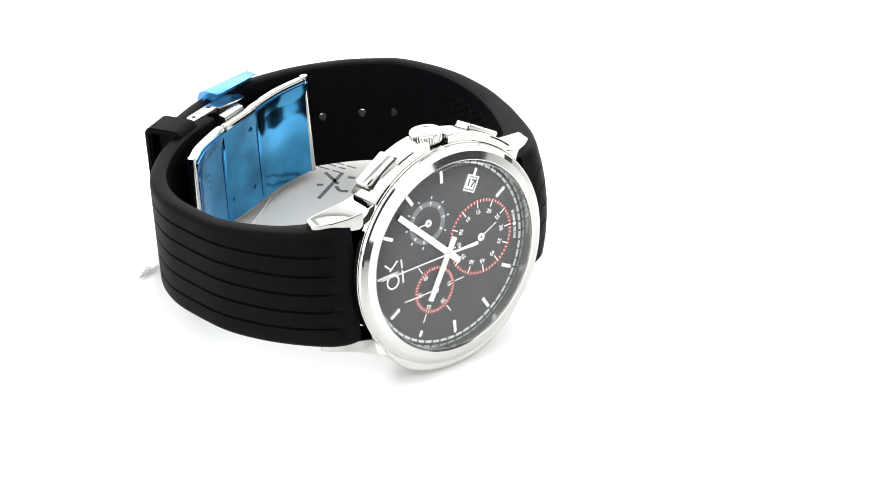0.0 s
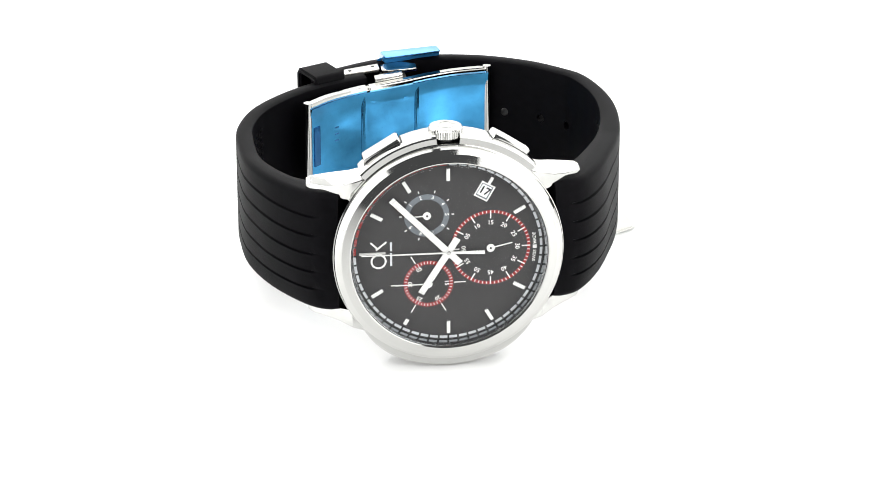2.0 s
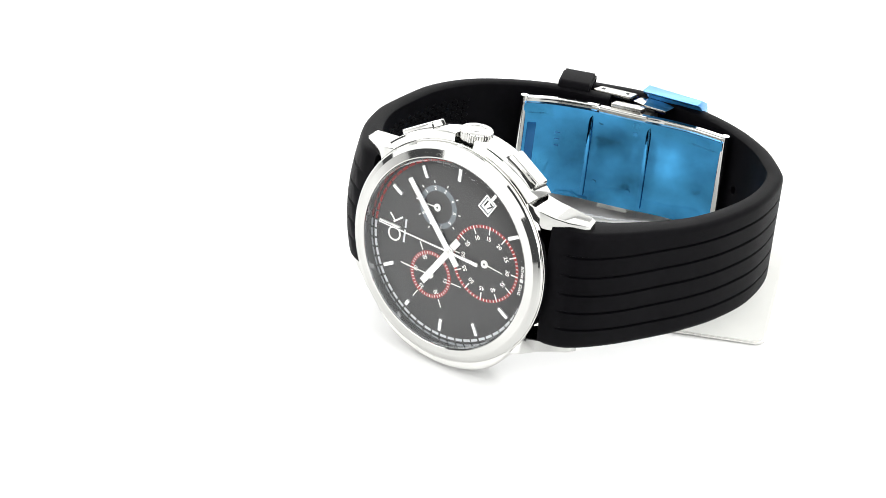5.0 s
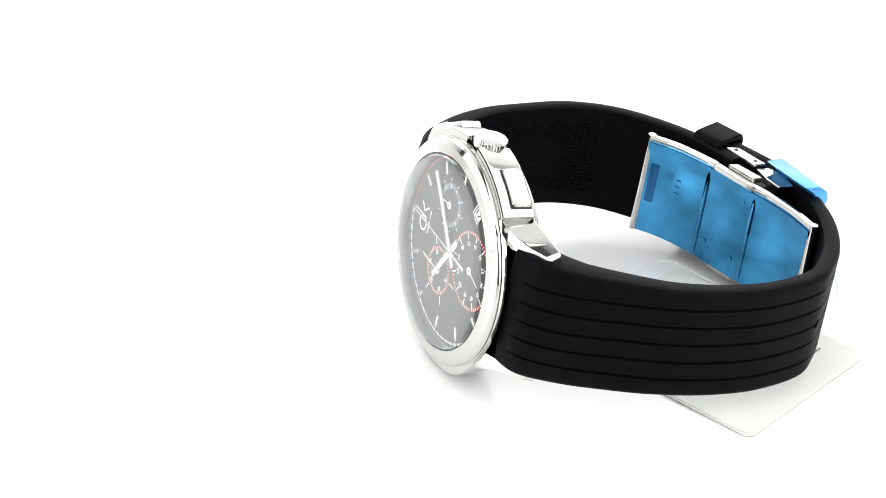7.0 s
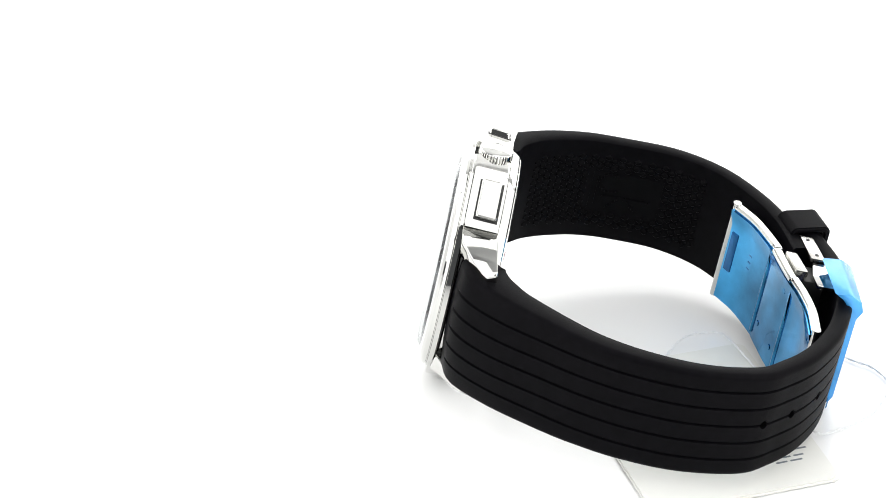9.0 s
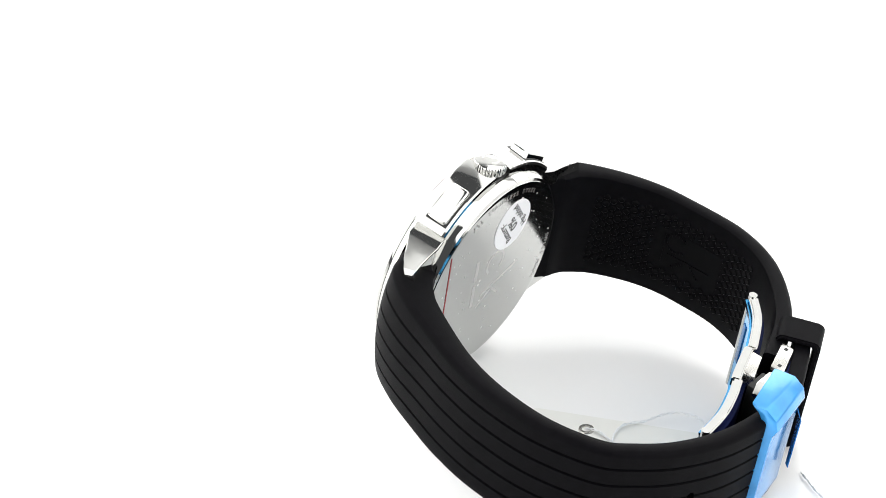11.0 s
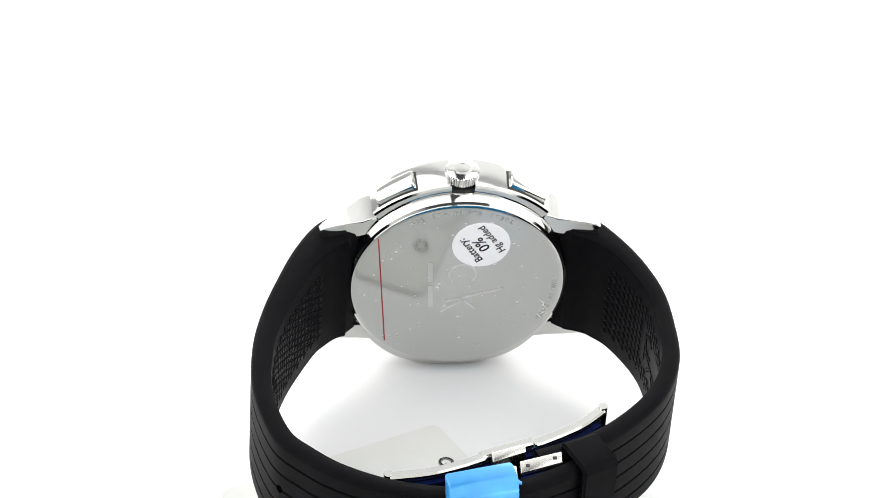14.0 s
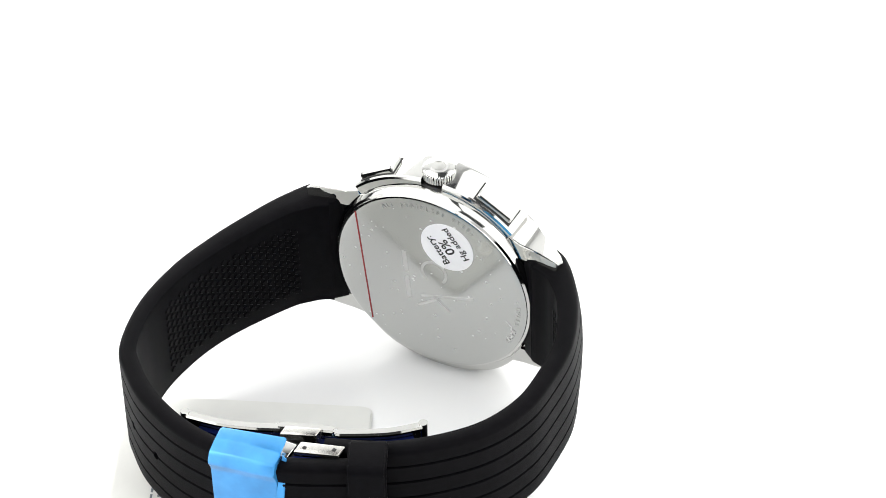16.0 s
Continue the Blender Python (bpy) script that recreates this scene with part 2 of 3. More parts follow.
for deg in (59, 121):
    turn = Matrix.Rotation(radians(deg - 90), 4, "Z")
    bm = hexa([[(x, 20.5, -2.8), (x, 24.15, -2.85), (x, 23.9, -6.8), (x, 20.5, -6.9)] for x in (-3.9, 3.9)], 0.6, 3)
    bmesh.ops.transform(bm, matrix=turn, verts=bm.verts)
    part("pusher", bm, STEEL, case, "polished rectangular push button")
    # proud black plate paints the shaded gap round the button; the guard has no cut
    part("pusher_gap_shade", lathe([(22.0, -2.6), (23.36, -2.6), (22.96, -7.05), (22.0, -7.05)], 12, deg - 10.2, deg + 10.2), DARK, case)


def crown():
    up = Matrix.Translation((0, 0, -4.5)) @ Matrix.Rotation(radians(-90), 4, "X")
    bm = bmesh.new()
    n, rings = 120, []
    for z, r, knurl in ((21.9, 2.7, 0), (22.05, 3.0, 0.5), (22.25, 3.15, 1), (23.7, 3.15, 1), (23.9, 3.0, 0.5), (24.0, 2.7, 0), (24.2, 1.4, 0), (24.25, 0.05, 0)):
        ring = []
        for i in range(n):
            a = 2 * math.pi * i / n
            rr = r - (0.13 * knurl if i % 3 == 0 else 0)
            ring.append(bm.verts.new((rr * math.cos(a), rr * math.sin(a), z)))
        rings.append(ring)
    for p, q in zip(rings, rings[1:]):
        for i in range(n):
            bm.faces.new((p[i], p[(i + 1) % n], q[(i + 1) % n], q[i]))
    bm.faces.new(rings[0][::-1])
    bm.faces.new(rings[-1])
    bmesh.ops.transform(bm, matrix=up, verts=bm.verts)
    ob = part("crown", bm, STEEL, case, "knurled polished steel crown", sharp=20)
    stem = lathe([(0.05, 20.2), (1.35, 20.2), (1.35, 21.0), (1.7, 21.1), (1.7, 21.6), (1.2, 21.7), (1.2, 22.0), (0.05, 22.0)], 40, closed=False)
    bmesh.ops.transform(stem, matrix=up, verts=stem.verts)
    part("crown_stem", stem, BRUSHED, ob)
    em = lathe([(1.3, 24.2), (1.75, 24.15), (1.75, 24.26), (1.3, 24.3)], 32, 40, 320)
    bmesh.ops.transform(em, matrix=up, verts=em.verts)
    part("crown_emblem", em, ENGRAVED, ob)


crown()
glass = put("crystal", lathe([(0.02, 3.1), (8, 3.095), (14, 3.08), (17.6, 3.05), (18.0, 2.95), (18.3, 2.6), (18.44, 1.9)], 128, closed=False), CRYSTAL, "clear flat crystal")
glass.visible_shadow = False
put("rehaut", lathe([(18.48, 2.3), (18.5, -0.3), (18.15, -0.3), (18.12, 0.08), (18.16, 0.3), (18.4, 2.25)], 128), RING, "grey ring inside the bezel")

# dial
dial = put("dial", lathe([(0.02, 0.0), (18.25, 0.0), (18.25, -0.5), (0.02, -0.5)], 128, closed=False), DIAL, "matt black chronograph dial")
for h in (1, 2, 3, 5, 7, 8, 9, 10, 11):
    a = hour_angle(h)
    r0, r1 = (15.5, 16.7) if h == 10 else (14.3, 16.75)
    part("hour_marker", bar2d(polar(r0, a), polar(r1, a), 0.68, 0.0, 0.28), SILVER, dial)
part("hour_marker", bar2d((-16.7, 0.42), (-11.8, 0.42), 0.4, 0.0, 0.25), SILVER, dial)


def track():
    pale, red, ticks = bmesh.new(), bmesh.new(), bmesh.new()
    for i in range(60):
        a = 180 - 6 * i
        bm = red if i < 15 else pale
        lathe([(17.35, 0.0), (17.85, 0.0), (17.85, 0.03), (17.35, 0.03)], 4, a - 5.4, a - 0.6, bm=bm)
        if i % 5 == 0:
            bar2d(polar(17.1, a), polar(18.1, a), 0.28, 0.0, 0.06, bm=ticks)
    part("minute_track", pale, TRACK, dial, "pale minute track")
    part("minute_track", red, RED, dial, "dark red quarter of the minute track")
    part("minute_ticks", ticks, DARK, dial)


track()


def numeral(bm, text, cx, cy, r, deg, size):
    x, y = polar(r, deg)
    return writing(text, size, Matrix.Translation((cx + x, cy + y, 0.03)) @ Matrix.Rotation(radians(deg - 90), 4, "Z"), bm)


def subdial_seconds(cx=8.0, cy=0.3):
    at = Matrix.Translation((cx, cy, 0))
    ring = lathe([(6.95, 0.0), (7.55, 0.0), (7.55, 0.03), (6.95, 0.03)], 96)
    bmesh.ops.transform(ring, matrix=at, verts=ring.verts)
    part("seconds_ring", ring, RED, dial, "dark red small seconds ring")
    marks, nums = bmesh.new(), bmesh.new()
    for i in range(60):
        a = 180 - 6 * i
        p, q = polar(7.0 if i % 5 else 5.9, a), polar(7.5, a)
        bar2d((cx + p[0], cy + p[1]), (cx + q[0], cy + q[1]), 0.15 if i % 5 else 0.24, 0.0, 0.05, bm=marks)
        if i % 5 == 0:
            numeral(nums, "60" if i == 0 else "%02d" % i, cx, cy, 5.05, a, 0.85)
    part("seconds_marks", marks, WHITE, dial)
    part("seconds_numerals", nums, WHITE, dial)
    inner = lathe([(4.2, 0.0), (4.26, 0.0), (4.26, 0.015), (4.2, 0.015)], 64)
    bmesh.ops.transform(inner, matrix=at, verts=inner.verts)
    part("subdial_step", inner, DARK, dial)


def subdial_minutes(cx=-3.75, cy=-6.4):
    at = Matrix.Translation((cx, cy, 0))
    ring = lathe([(3.95, 0.0), (4.7, 0.0), (4.7, 0.03), (3.95, 0.03)], 80)
    bmesh.ops.transform(ring, matrix=at, verts=ring.verts)
    part("minutes_ring", ring, RED, dial, "dark red thirty minute ring")
    marks, nums, rays = bmesh.new(), bmesh.new(), bmesh.new()
    for i in range(45):
        a = 180 - 8 * i
        p, q = polar(4.08, a), polar(4.58, a)
        bar2d((cx + p[0], cy + p[1]), (cx + q[0], cy + q[1]), 0.15, 0.0, 0.05, bm=marks)
    for k, text in ((1, "05"), (3, "15"), (4, "20"), (5, "25"), (6, "30")):
        a = 180 - 60 * k
        numeral(nums, text, cx, cy, 3.45, a, 0.8)
    for k in range(1, 7):
        a = 180 - 60 * k
        p, q = polar(4.9, a), polar(7.1 if k in (3, 6) else 6.6, a)
        bar2d((cx + p[0], cy + p[1]), (cx + q[0], cy + q[1]), 0.2, 0.0, 0.05, bm=rays)
    part("minutes_marks", marks, WHITE, dial)
    part("minutes_numerals", nums, WHITE, dial)
    part("minutes_rays", rays, WHITE, dial)


def subdial_hours(cx=-4.0, cy=7.5):
    at = Matrix.Translation((cx, cy, 0))
    ring = lathe([(3.2, 0.0), (4.25, 0.0), (4.25, 0.03), (3.2, 0.03)], 80)
    bmesh.ops.transform(ring, matrix=at, verts=ring.verts)
    part("hours_ring", ring, GREY, dial, "slate grey ten hour ring")
    marks, nums = bmesh.new(), bmesh.new()
    for i in range(10):
        a = 180 - 36 * i
        p, q = polar(4.65, a), polar(5.15, a)
        bar2d((cx + p[0], cy + p[1]), (cx + q[0], cy + q[1]), 0.2, 0.0, 0.05, bm=marks)
        numeral(nums, str(i), cx, cy, 3.72, a, 0.72)
    part("hours_marks", marks, WHITE, dial)
    part("hours_numerals", nums, WHITE, dial)


subdial_seconds()
subdial_minutes()
subdial_hours()


def date_window():
    a = hour_angle(4)
    m = Matrix.Rotation(radians(a), 4, "Z")
    frame_bm = bmesh.new()
    for x0, x1, y0, y1 in ((12.0, 12.28, -1.45, 1.45), (15.0, 15.28, -1.45, 1.45), (12.28, 15.0, -1.45, -1.17), (12.28, 15.0, 1.17, 1.45), (15.28, 16.7, -0.3, 0.3)):
        box(x0, x1, y0, y1, 0.0, 0.22, bm=frame_bm, turn=m)
    ob = part("date_frame", frame_bm, SILVER, dial, "silver date frame")
    part("date_aperture", box(12.2, 15.1, -1.25, 1.25, 0.005, 0.04, turn=m), GREY, ob)
    part("date_disc", box(12.5, 14.8, -1.0, 1.0, 0.03, 0.07, turn=m), STICKER, ob, "white date disc")
    part("date_numeral", writing("17", 1.5, m @ Matrix.Translation((13.65, 0, 0.1)) @ Matrix.Rotation(radians(-90), 4, "Z")), DARK, ob)


date_window()
# maker's mark as plain shapes, and the name as a bar
mark = lathe([(1.15, 0.0), (1.5, 0.0), (1.5, 0.05), (1.15, 0.05)], 40, 0, 360)
bmesh.ops.transform(mark, matrix=Matrix.Translation((-13.1, -1.3, 0)), verts=mark.verts)
bar2d((-13.6, 1.0), (-11.6, 2.6), 0.34, 0.0, 0.05, bm=mark)
bar2d((-13.2, 1.2), (-14.6, 2.6), 0.34, 0.0, 0.05, bm=mark)
part("maker_mark", mark, WHITE, dial)
name_bm = bmesh.new()
for y0, y1 in ((-2.3, 0.3), (0.7, 2.5)):
    bar2d((-10.75, y0), (-10.75, y1), 0.4, 0.0, 0.04, bm=name_bm)
part("maker_name_bar", name_bm, TRACK, dial)
swiss = bmesh.new()
for word, deg in (("SWISS", -6.4), ("MADE", 6.0)):
    x, y = polar(16.4, deg)
    writing(word, 0.62, Matrix.Translation((x, y, 0.03)) @ Matrix.Rotation(radians(deg + 90), 4, "Z"), swiss)
bar2d((16.0, 0.0), (16.75, 0.0), 0.7, 0.0, 0.05, bm=swiss)
part("origin_text", swiss, WHITE, dial)


# pointers
def pointer(name, length, tail, w, w_tip, z, deg, mat, lume=0.0, hub=0.9, x=0.0, y=0.0, label=""):
    m = Matrix.Translation((x, y, 0)) @ Matrix.Rotation(radians(deg), 4, "Z")
    bm = bar2d((-tail, 0), (length, 0), w, z, z + 0.16, w_tip)
    disc(hub, z, z + 0.18, n=32, bm=bm)
    bmesh.ops.transform(bm, matrix=m, verts=bm.verts)
    ob = put(name, bm, mat, label)
    if lume:
        lb = bar2d((length * lume, 0), (length * 0.95, 0), w * 0.42, z + 0.15, z + 0.2)
        bmesh.ops.transform(lb, matrix=m, verts=lb.verts)
        part("lume_strip", lb, LUME, ob)
    return ob


pointer("hour_hand", 9.7, 3.2, 1.35, 1.25, 0.28, 237.5, SILVER, 0.5, 0.95, label="white baton hour hand")
pointer("minute_hand", 15.5, 3.2, 1.3, 1.15, 0.5, 133.7, SILVER, 0.3, 0.95, label="white baton minute hand")
pointer("chronograph_hand", 16.4, 0.0, 0.3, 0.22, 0.72, 178.9, SILVER, 0, 0.6, label="thin central chronograph hand")
tail_bm = bar2d((0, 0), (6.8, -0.25), 0.42, 0.72, 0.86, 0.75)
put("chronograph_tail", tail_bm, SILVER)
put("centre_pin", lathe([(0.02, 1.0), (0.35, 0.98), (0.42, 0.9), (0.42, 0.2), (0.02, 0.2)], 24, closed=False), STEEL)
pointer("hours_register_hand", 3.4, 0.0, 0.22, 0.16, 0.2, 182, WHITE, 0, 0.75, -4.0, 7.5)
pointer("minutes_register_hand", 6.3, 0.0, 0.22, 0.16, 0.12, 180, WHITE, 0, 0.75, -3.75, -6.4)
seconds_bm = bar2d((0, 0), (4.2, 0), 0.24, 0.2, 0.34, 0.16)
disc(0.78, 0.2, 0.36, n=32, bm=seconds_bm)
SECONDS_AT = SEAT @ Matrix.Translation((8.0 * MM, 0.3 * MM, 0))
seconds_hand = part("seconds_hand", seconds_bm, WHITE, watch, "small running seconds hand", at=SECONDS_AT)
part("pin", disc(0.2, 0.34, 0.4, n=16), DARK, seconds_hand)
for px, py in ((-4.0, 7.5), (-3.75, -6.4)):
    put("pin", disc(0.2, 0.3, 0.42, px, py, 16), DARK)

# case back
back = put("case_back", lathe([(0.02, -9.75), (18.9, -9.7), (19.2, -9.7), (19.65, -9.6), (19.8, -9.3), (0.02, -9.2)], 128, closed=False), BACK, "mirror polished steel case back under clear film", at=BODY)
BACK_Z = -9.768


def on_back(x, y, deg):
    """Letters that are read from behind."""
    return Matrix.Translation((x, y, BACK_Z)) @ Matrix.Rotation(radians(180), 4, "Y") @ Matrix.Rotation(radians(deg), 4, "Z")


sticker_bm = disc(5.35, BACK_Z - 0.06, BACK_Z + 0.06, -3.8, 10.15, 64)
sticker = part("sticker", sticker_bm, STICKER, back, "round white paper battery sticker")
words = bmesh.new()
base = on_back(-3.8, 10.2, 126) @ Matrix.Translation((0, 0, 0.08))
writing("Battery:", 1.5, base @ Matrix.Translation((0, 2.3, 0)), words, 0.01)
writing("0%", 2.1, base @ Matrix.Translation((0, -0.1, 0)), words, 0.01)
writing("Hg added", 1.42, base @ Matrix.Translation((0, -2.3, 0)), words, 0.01)
part("sticker_text", words, DARK, sticker)
part("red_line", bar2d((15.1, 11.9), (12.9, -13.8), 0.26, BACK_Z - 0.02, BACK_Z + 0.05), RED, back, "red edge of the protective film")
rim = bmesh.new()


def rim_text(text, centre, pitch):
    for i, ch in enumerate(text):
        if ch == " ":
            continue
        a = centre - (i - (len(text) - 1) / 2) * pitch
        # angle as seen from behind, 90 is up
        x, y = polar(17.9, a)
        writing(ch, 0.9, on_back(-x, y, a - 90), rim, 0.01)


rim_text("ALL STAINLESS STEEL", 90, 3.4)
rim_text("SWISS MADE", -14, 3.4)
part("rim_engraving", rim, ENGRAVED, back)
logo = lathe([(2.2, BACK_Z), (2.75, BACK_Z), (2.75, BACK_Z + 0.05), (2.2, BACK_Z + 0.05)], 48, -48, 228)
bmesh.ops.transform(logo, matrix=Matrix.Translation((-0.8, 2.7, 0)), verts=logo.verts)
for p, q in (((-8.8, -0.9), (2.1, -4.0)), ((-0.6, -3.1), (-3.7, -6.0)), ((-1.4, -3.7), (2.9, -6.6))):
    bar2d(p, q, 0.55, BACK_Z, BACK_Z + 0.05, bm=logo)
for p, q in (((5.3, 5.9), (5.0, 1.0)), ((5.0, 0.0), (4.6, -5.4))):
    bar2d(p, q, 0.9, BACK_Z, BACK_Z + 0.05, bm=logo)
part("back_mark", logo, ENGRAVED, back)

bubbles = bmesh.new()
rnd = random.Random(11)
for k in range(70):
    r, a = 18.3 * math.sqrt(rnd.random()), rnd.random() * 360
    x, y = polar(r, a)
    q = rnd.uniform(0.08, 0.22)
    prism([(x + q * 1.4 * math.cos(radians(b)), y + q * math.sin(radians(b))) for b in range(0, 360, 45)], BACK_Z + 0.01, BACK_Z + 0.06, bubbles)
for k in range(5):
    x, y = polar(17.0 + 0.3 * k, 196 + 3 * k)
    bar2d((x, y), (x + rnd.uniform(-1.2, 1.2), y + rnd.uniform(0.4, 1.2)), 0.35, BACK_Z + 0.01, BACK_Z + 0.06, 0.1, bm=bubbles)
tagged(part("film_bubble", bubbles, BUBBLE, back, "small bubbles under clear film"), kind="stuff")

# ---- strap ----
W, MID = 11.1, -0.5
GROOVES = [MID + W * k / 3 for k in (-2, -1, 0, 1, 2)]
LEFT = [(-20.3, -1.8), (-24.7, -3.7), (-29.3, -9.3), (-33.1, -15.7), (-35.7, -22.9), (-36.5, -31.0), (-36.1, -40.2), (-32.6, -49.1), (-26.0, -56.5), (-18.4, -61.8), (-9.0, -65.4)]
RIGHT = [(20.3, -1.8), (25.2, -3.8), (29.9, -10.3), (33.7, -17.8), (36.9, -25.8), (39.0, -35.0), (39.3, -46.1), (36.5, -57.3), (32.0, -62.9), (25.5, -68.0), (15.8, -72.2), (4.0, -73.8), (-5.0, -72.4), (-13.0, -69.0), (-19.0, -65.8)]


def strap_half(name, line, side, groove_from, label, thick):
    pts = spline([(x, 0, z) for x, z in line], 0.9)
    n = len(pts)
    bm, rings, s = bmesh.new(), [], 0.0
    frames = []
    for i, p in enumerate(pts):
        d = (pts[min(i + 1, n - 1)] - pts[max(i - 1, 0)]).normalized()
        inward = Vector((-d.z, 0, d.x)) * (1 if side > 0 else -1)
        if i:
            s += (pts[i] - pts[i - 1]).length
        t = float(np.interp(s, [k for k, _ in thick], [v for _, v in thick]))
        w = W + 1.0 * max(0.0, 1 - s / 32)
        mid = MID + 0.6 * max(0.0, 1 - s / 30)
        g = 0.42 * min(1.0, max(0.0, (s - groove_from) / 1.5))
        prof = [(-w, t * 0.5), (-w, 1.0), (-w + 0.2, 0.38), (-w + 0.7, 0.06), (-w + 1.2, 0.0)]
        for y in GROOVES:
            prof += [(y - MID - 0.3, 0.0), (y - MID - 0.1, g), (y - MID + 0.1, g), (y - MID + 0.3, 0.0)]
        prof += [(w - 1.2, 0.0), (w - 0.7, 0.06), (w - 0.2, 0.38), (w, 1.0), (w, t * 0.5), (w, t - 0.6), (w - 0.3, t - 0.12), (w - 0.8, t), (-w + 0.8, t), (-w + 0.3, t - 0.12), (-w, t - 0.6)]
        frames.append((p, inward, t, s))
        swell = math.exp(-(((s - 9) / 12) ** 2))
        prof = [(y, dd - swell * (1.9 - 1.5 * (y / w) ** 2) if dd < t * 0.45 else dd) for y, dd in prof]
        rings.append([bm.verts.new(p + inward * dd + Vector((0, mid + y, 0))) for y, dd in prof])
    m = len(rings[0])
    for a, b in zip(rings, rings[1:]):
        for j in range(m):
            bm.faces.new((a[j], b[j], b[(j + 1) % m], a[(j + 1) % m]))
    bm.faces.new(rings[0])
    bm.faces.new(rings[-1][::-1])
    return put(name, bm, RUBBER, label, sharp=40, at=HANG), frames


strap_a, frames_a = strap_half("strap", LEFT, 1, 3.0, "short black rubber strap half with lengthwise grooves", ((0, 5.4), (3, 6.4), (6, 6.2), (9.5, 4.5), (14, 3.6), (30, 3.3)))
strap_b, frames_b = strap_half("strap", RIGHT, -1, 3.0, "long black rubber strap half with lengthwise grooves and holes", ((0, 5.4), (3, 7.2), (6, 7.4), (9.5, 6.2), (14, 5.2), (25, 4.6), (40, 3.9), (55, 3.3)))


def at_length(frames, s):
    for (p, i, t, a), (q, j, u, b) in zip(frames, frames[1:]):
        if b >= s:
            k = (s - a) / (b - a)
            return p.lerp(q, k), i.lerp(j, k).normalized(), t + (u - t) * k
    return frames[-1][0], frames[-1][1], frames[-1][2]


def lining(strap, frames, s0, s1, blank=None):
    """Small raised scales inside the strap, in offset rows."""
    bm = bmesh.new()
    pitch, row = 1.75, 0
    s = s0
    while s < s1:
        p, inward, t = at_length(frames, s)
        q, _, _ = at_length(frames, s + 0.1)
        along = (q - p).normalized()
        y = -7.6 + (0.8 if row % 2 else 0.0)
        while y <= 7.7:
            if not (blank and blank[0] < s < blank[1] and abs(y) < 5.0):
                c = p + inward * (t - 0.02) + Vector((0, MID + y, 0))
                base = [c + along * a * 0.72 + Vector((0, b * 0.7, 0)) for a, b in ((-1, -0.4), (0, -1), (1, -0.4), (1, 0.4), (0, 1), (-1, 0.4))]
                top = [c + (v - c) * 0.72 + inward * 0.24 for v in base]
                lo, hi = [bm.verts.new(v) for v in base], [bm.verts.new(v) for v in top]
                bm.faces.new(hi)
                for i in range(6):
                    bm.faces.new((lo[i], lo[(i + 1) % 6], hi[(i + 1) % 6], hi[i]))
            y += 1.6
        s += pitch * 0.86
        row += 1
    tagged(part("lining_pattern", bm, RUBBER_IN, strap), kind="stuff")


lining(strap_a, frames_a, 14.0, 52.0, (27.0, 44.0))
lining(strap_b, frames_b, 14.0, 48.0)


def strap_panel(frames, s0, s1):
    """Plain raised panel in the lining, with the maker's mark as plain strokes."""
    def strip(a0, a1, y0, y1, h, bm):
        k = max(2, int((a1 - a0) / 1.0))
        rows = []
        for i in range(k + 1):
            p, inward, t = at_length(frames, a0 + (a1 - a0) * i / k)
            rows.append([bm.verts.new(p + inward * (t + d) + Vector((0, MID + y, 0))) for y, d in ((y0, -0.05), (y0, h), (y1, h), (y1, -0.05))])
        for a, b in zip(rows, rows[1:]):
            for j in range(4):
                bm.faces.new((a[j], b[j], b[(j + 1) % 4], a[(j + 1) % 4]))
        bm.faces.new(rows[0])
        bm.faces.new(rows[-1][::-1])
    bm = bmesh.new()
    strip(s0, s1, -4.4, 4.4, 0.06, bm)
    panel = part("lining_panel", bm, RUBBER_IN, strap_a)
    bm = bmesh.new()
    mid = (s0 + s1) / 2
    for k in range(14):
        a = radians(50 + 260 * k / 13)
        u, v = mid - 3.2 + 2.4 * math.cos(a), 1.9 + 2.0 * math.sin(a)
        strip(u - 0.32, u + 0.32, v - 0.26, v + 0.26, 0.2, bm)
    strip(mid - 4.8, mid + 5.2, -1.3, -0.9, 0.2, bm)
    for k in range(7):
        strip(mid - 0.5 + 0.45 * k, mid + 0.1 + 0.45 * k, -1.3 - 0.4 * k, -0.8 - 0.4 * k, 0.2, bm)
        strip(mid - 0.9 - 0.45 * k, mid - 0.3 - 0.45 * k, -1.3 - 0.4 * k, -0.8 - 0.4 * k, 0.2, bm)
    strip(s0 + 1.2, s0 + 1.6, -3.3, 3.3, 0.18, bm)
    part("lining_mark", bm, RUBBER, panel)


strap_panel(frames_a, 28.0, 43.0)


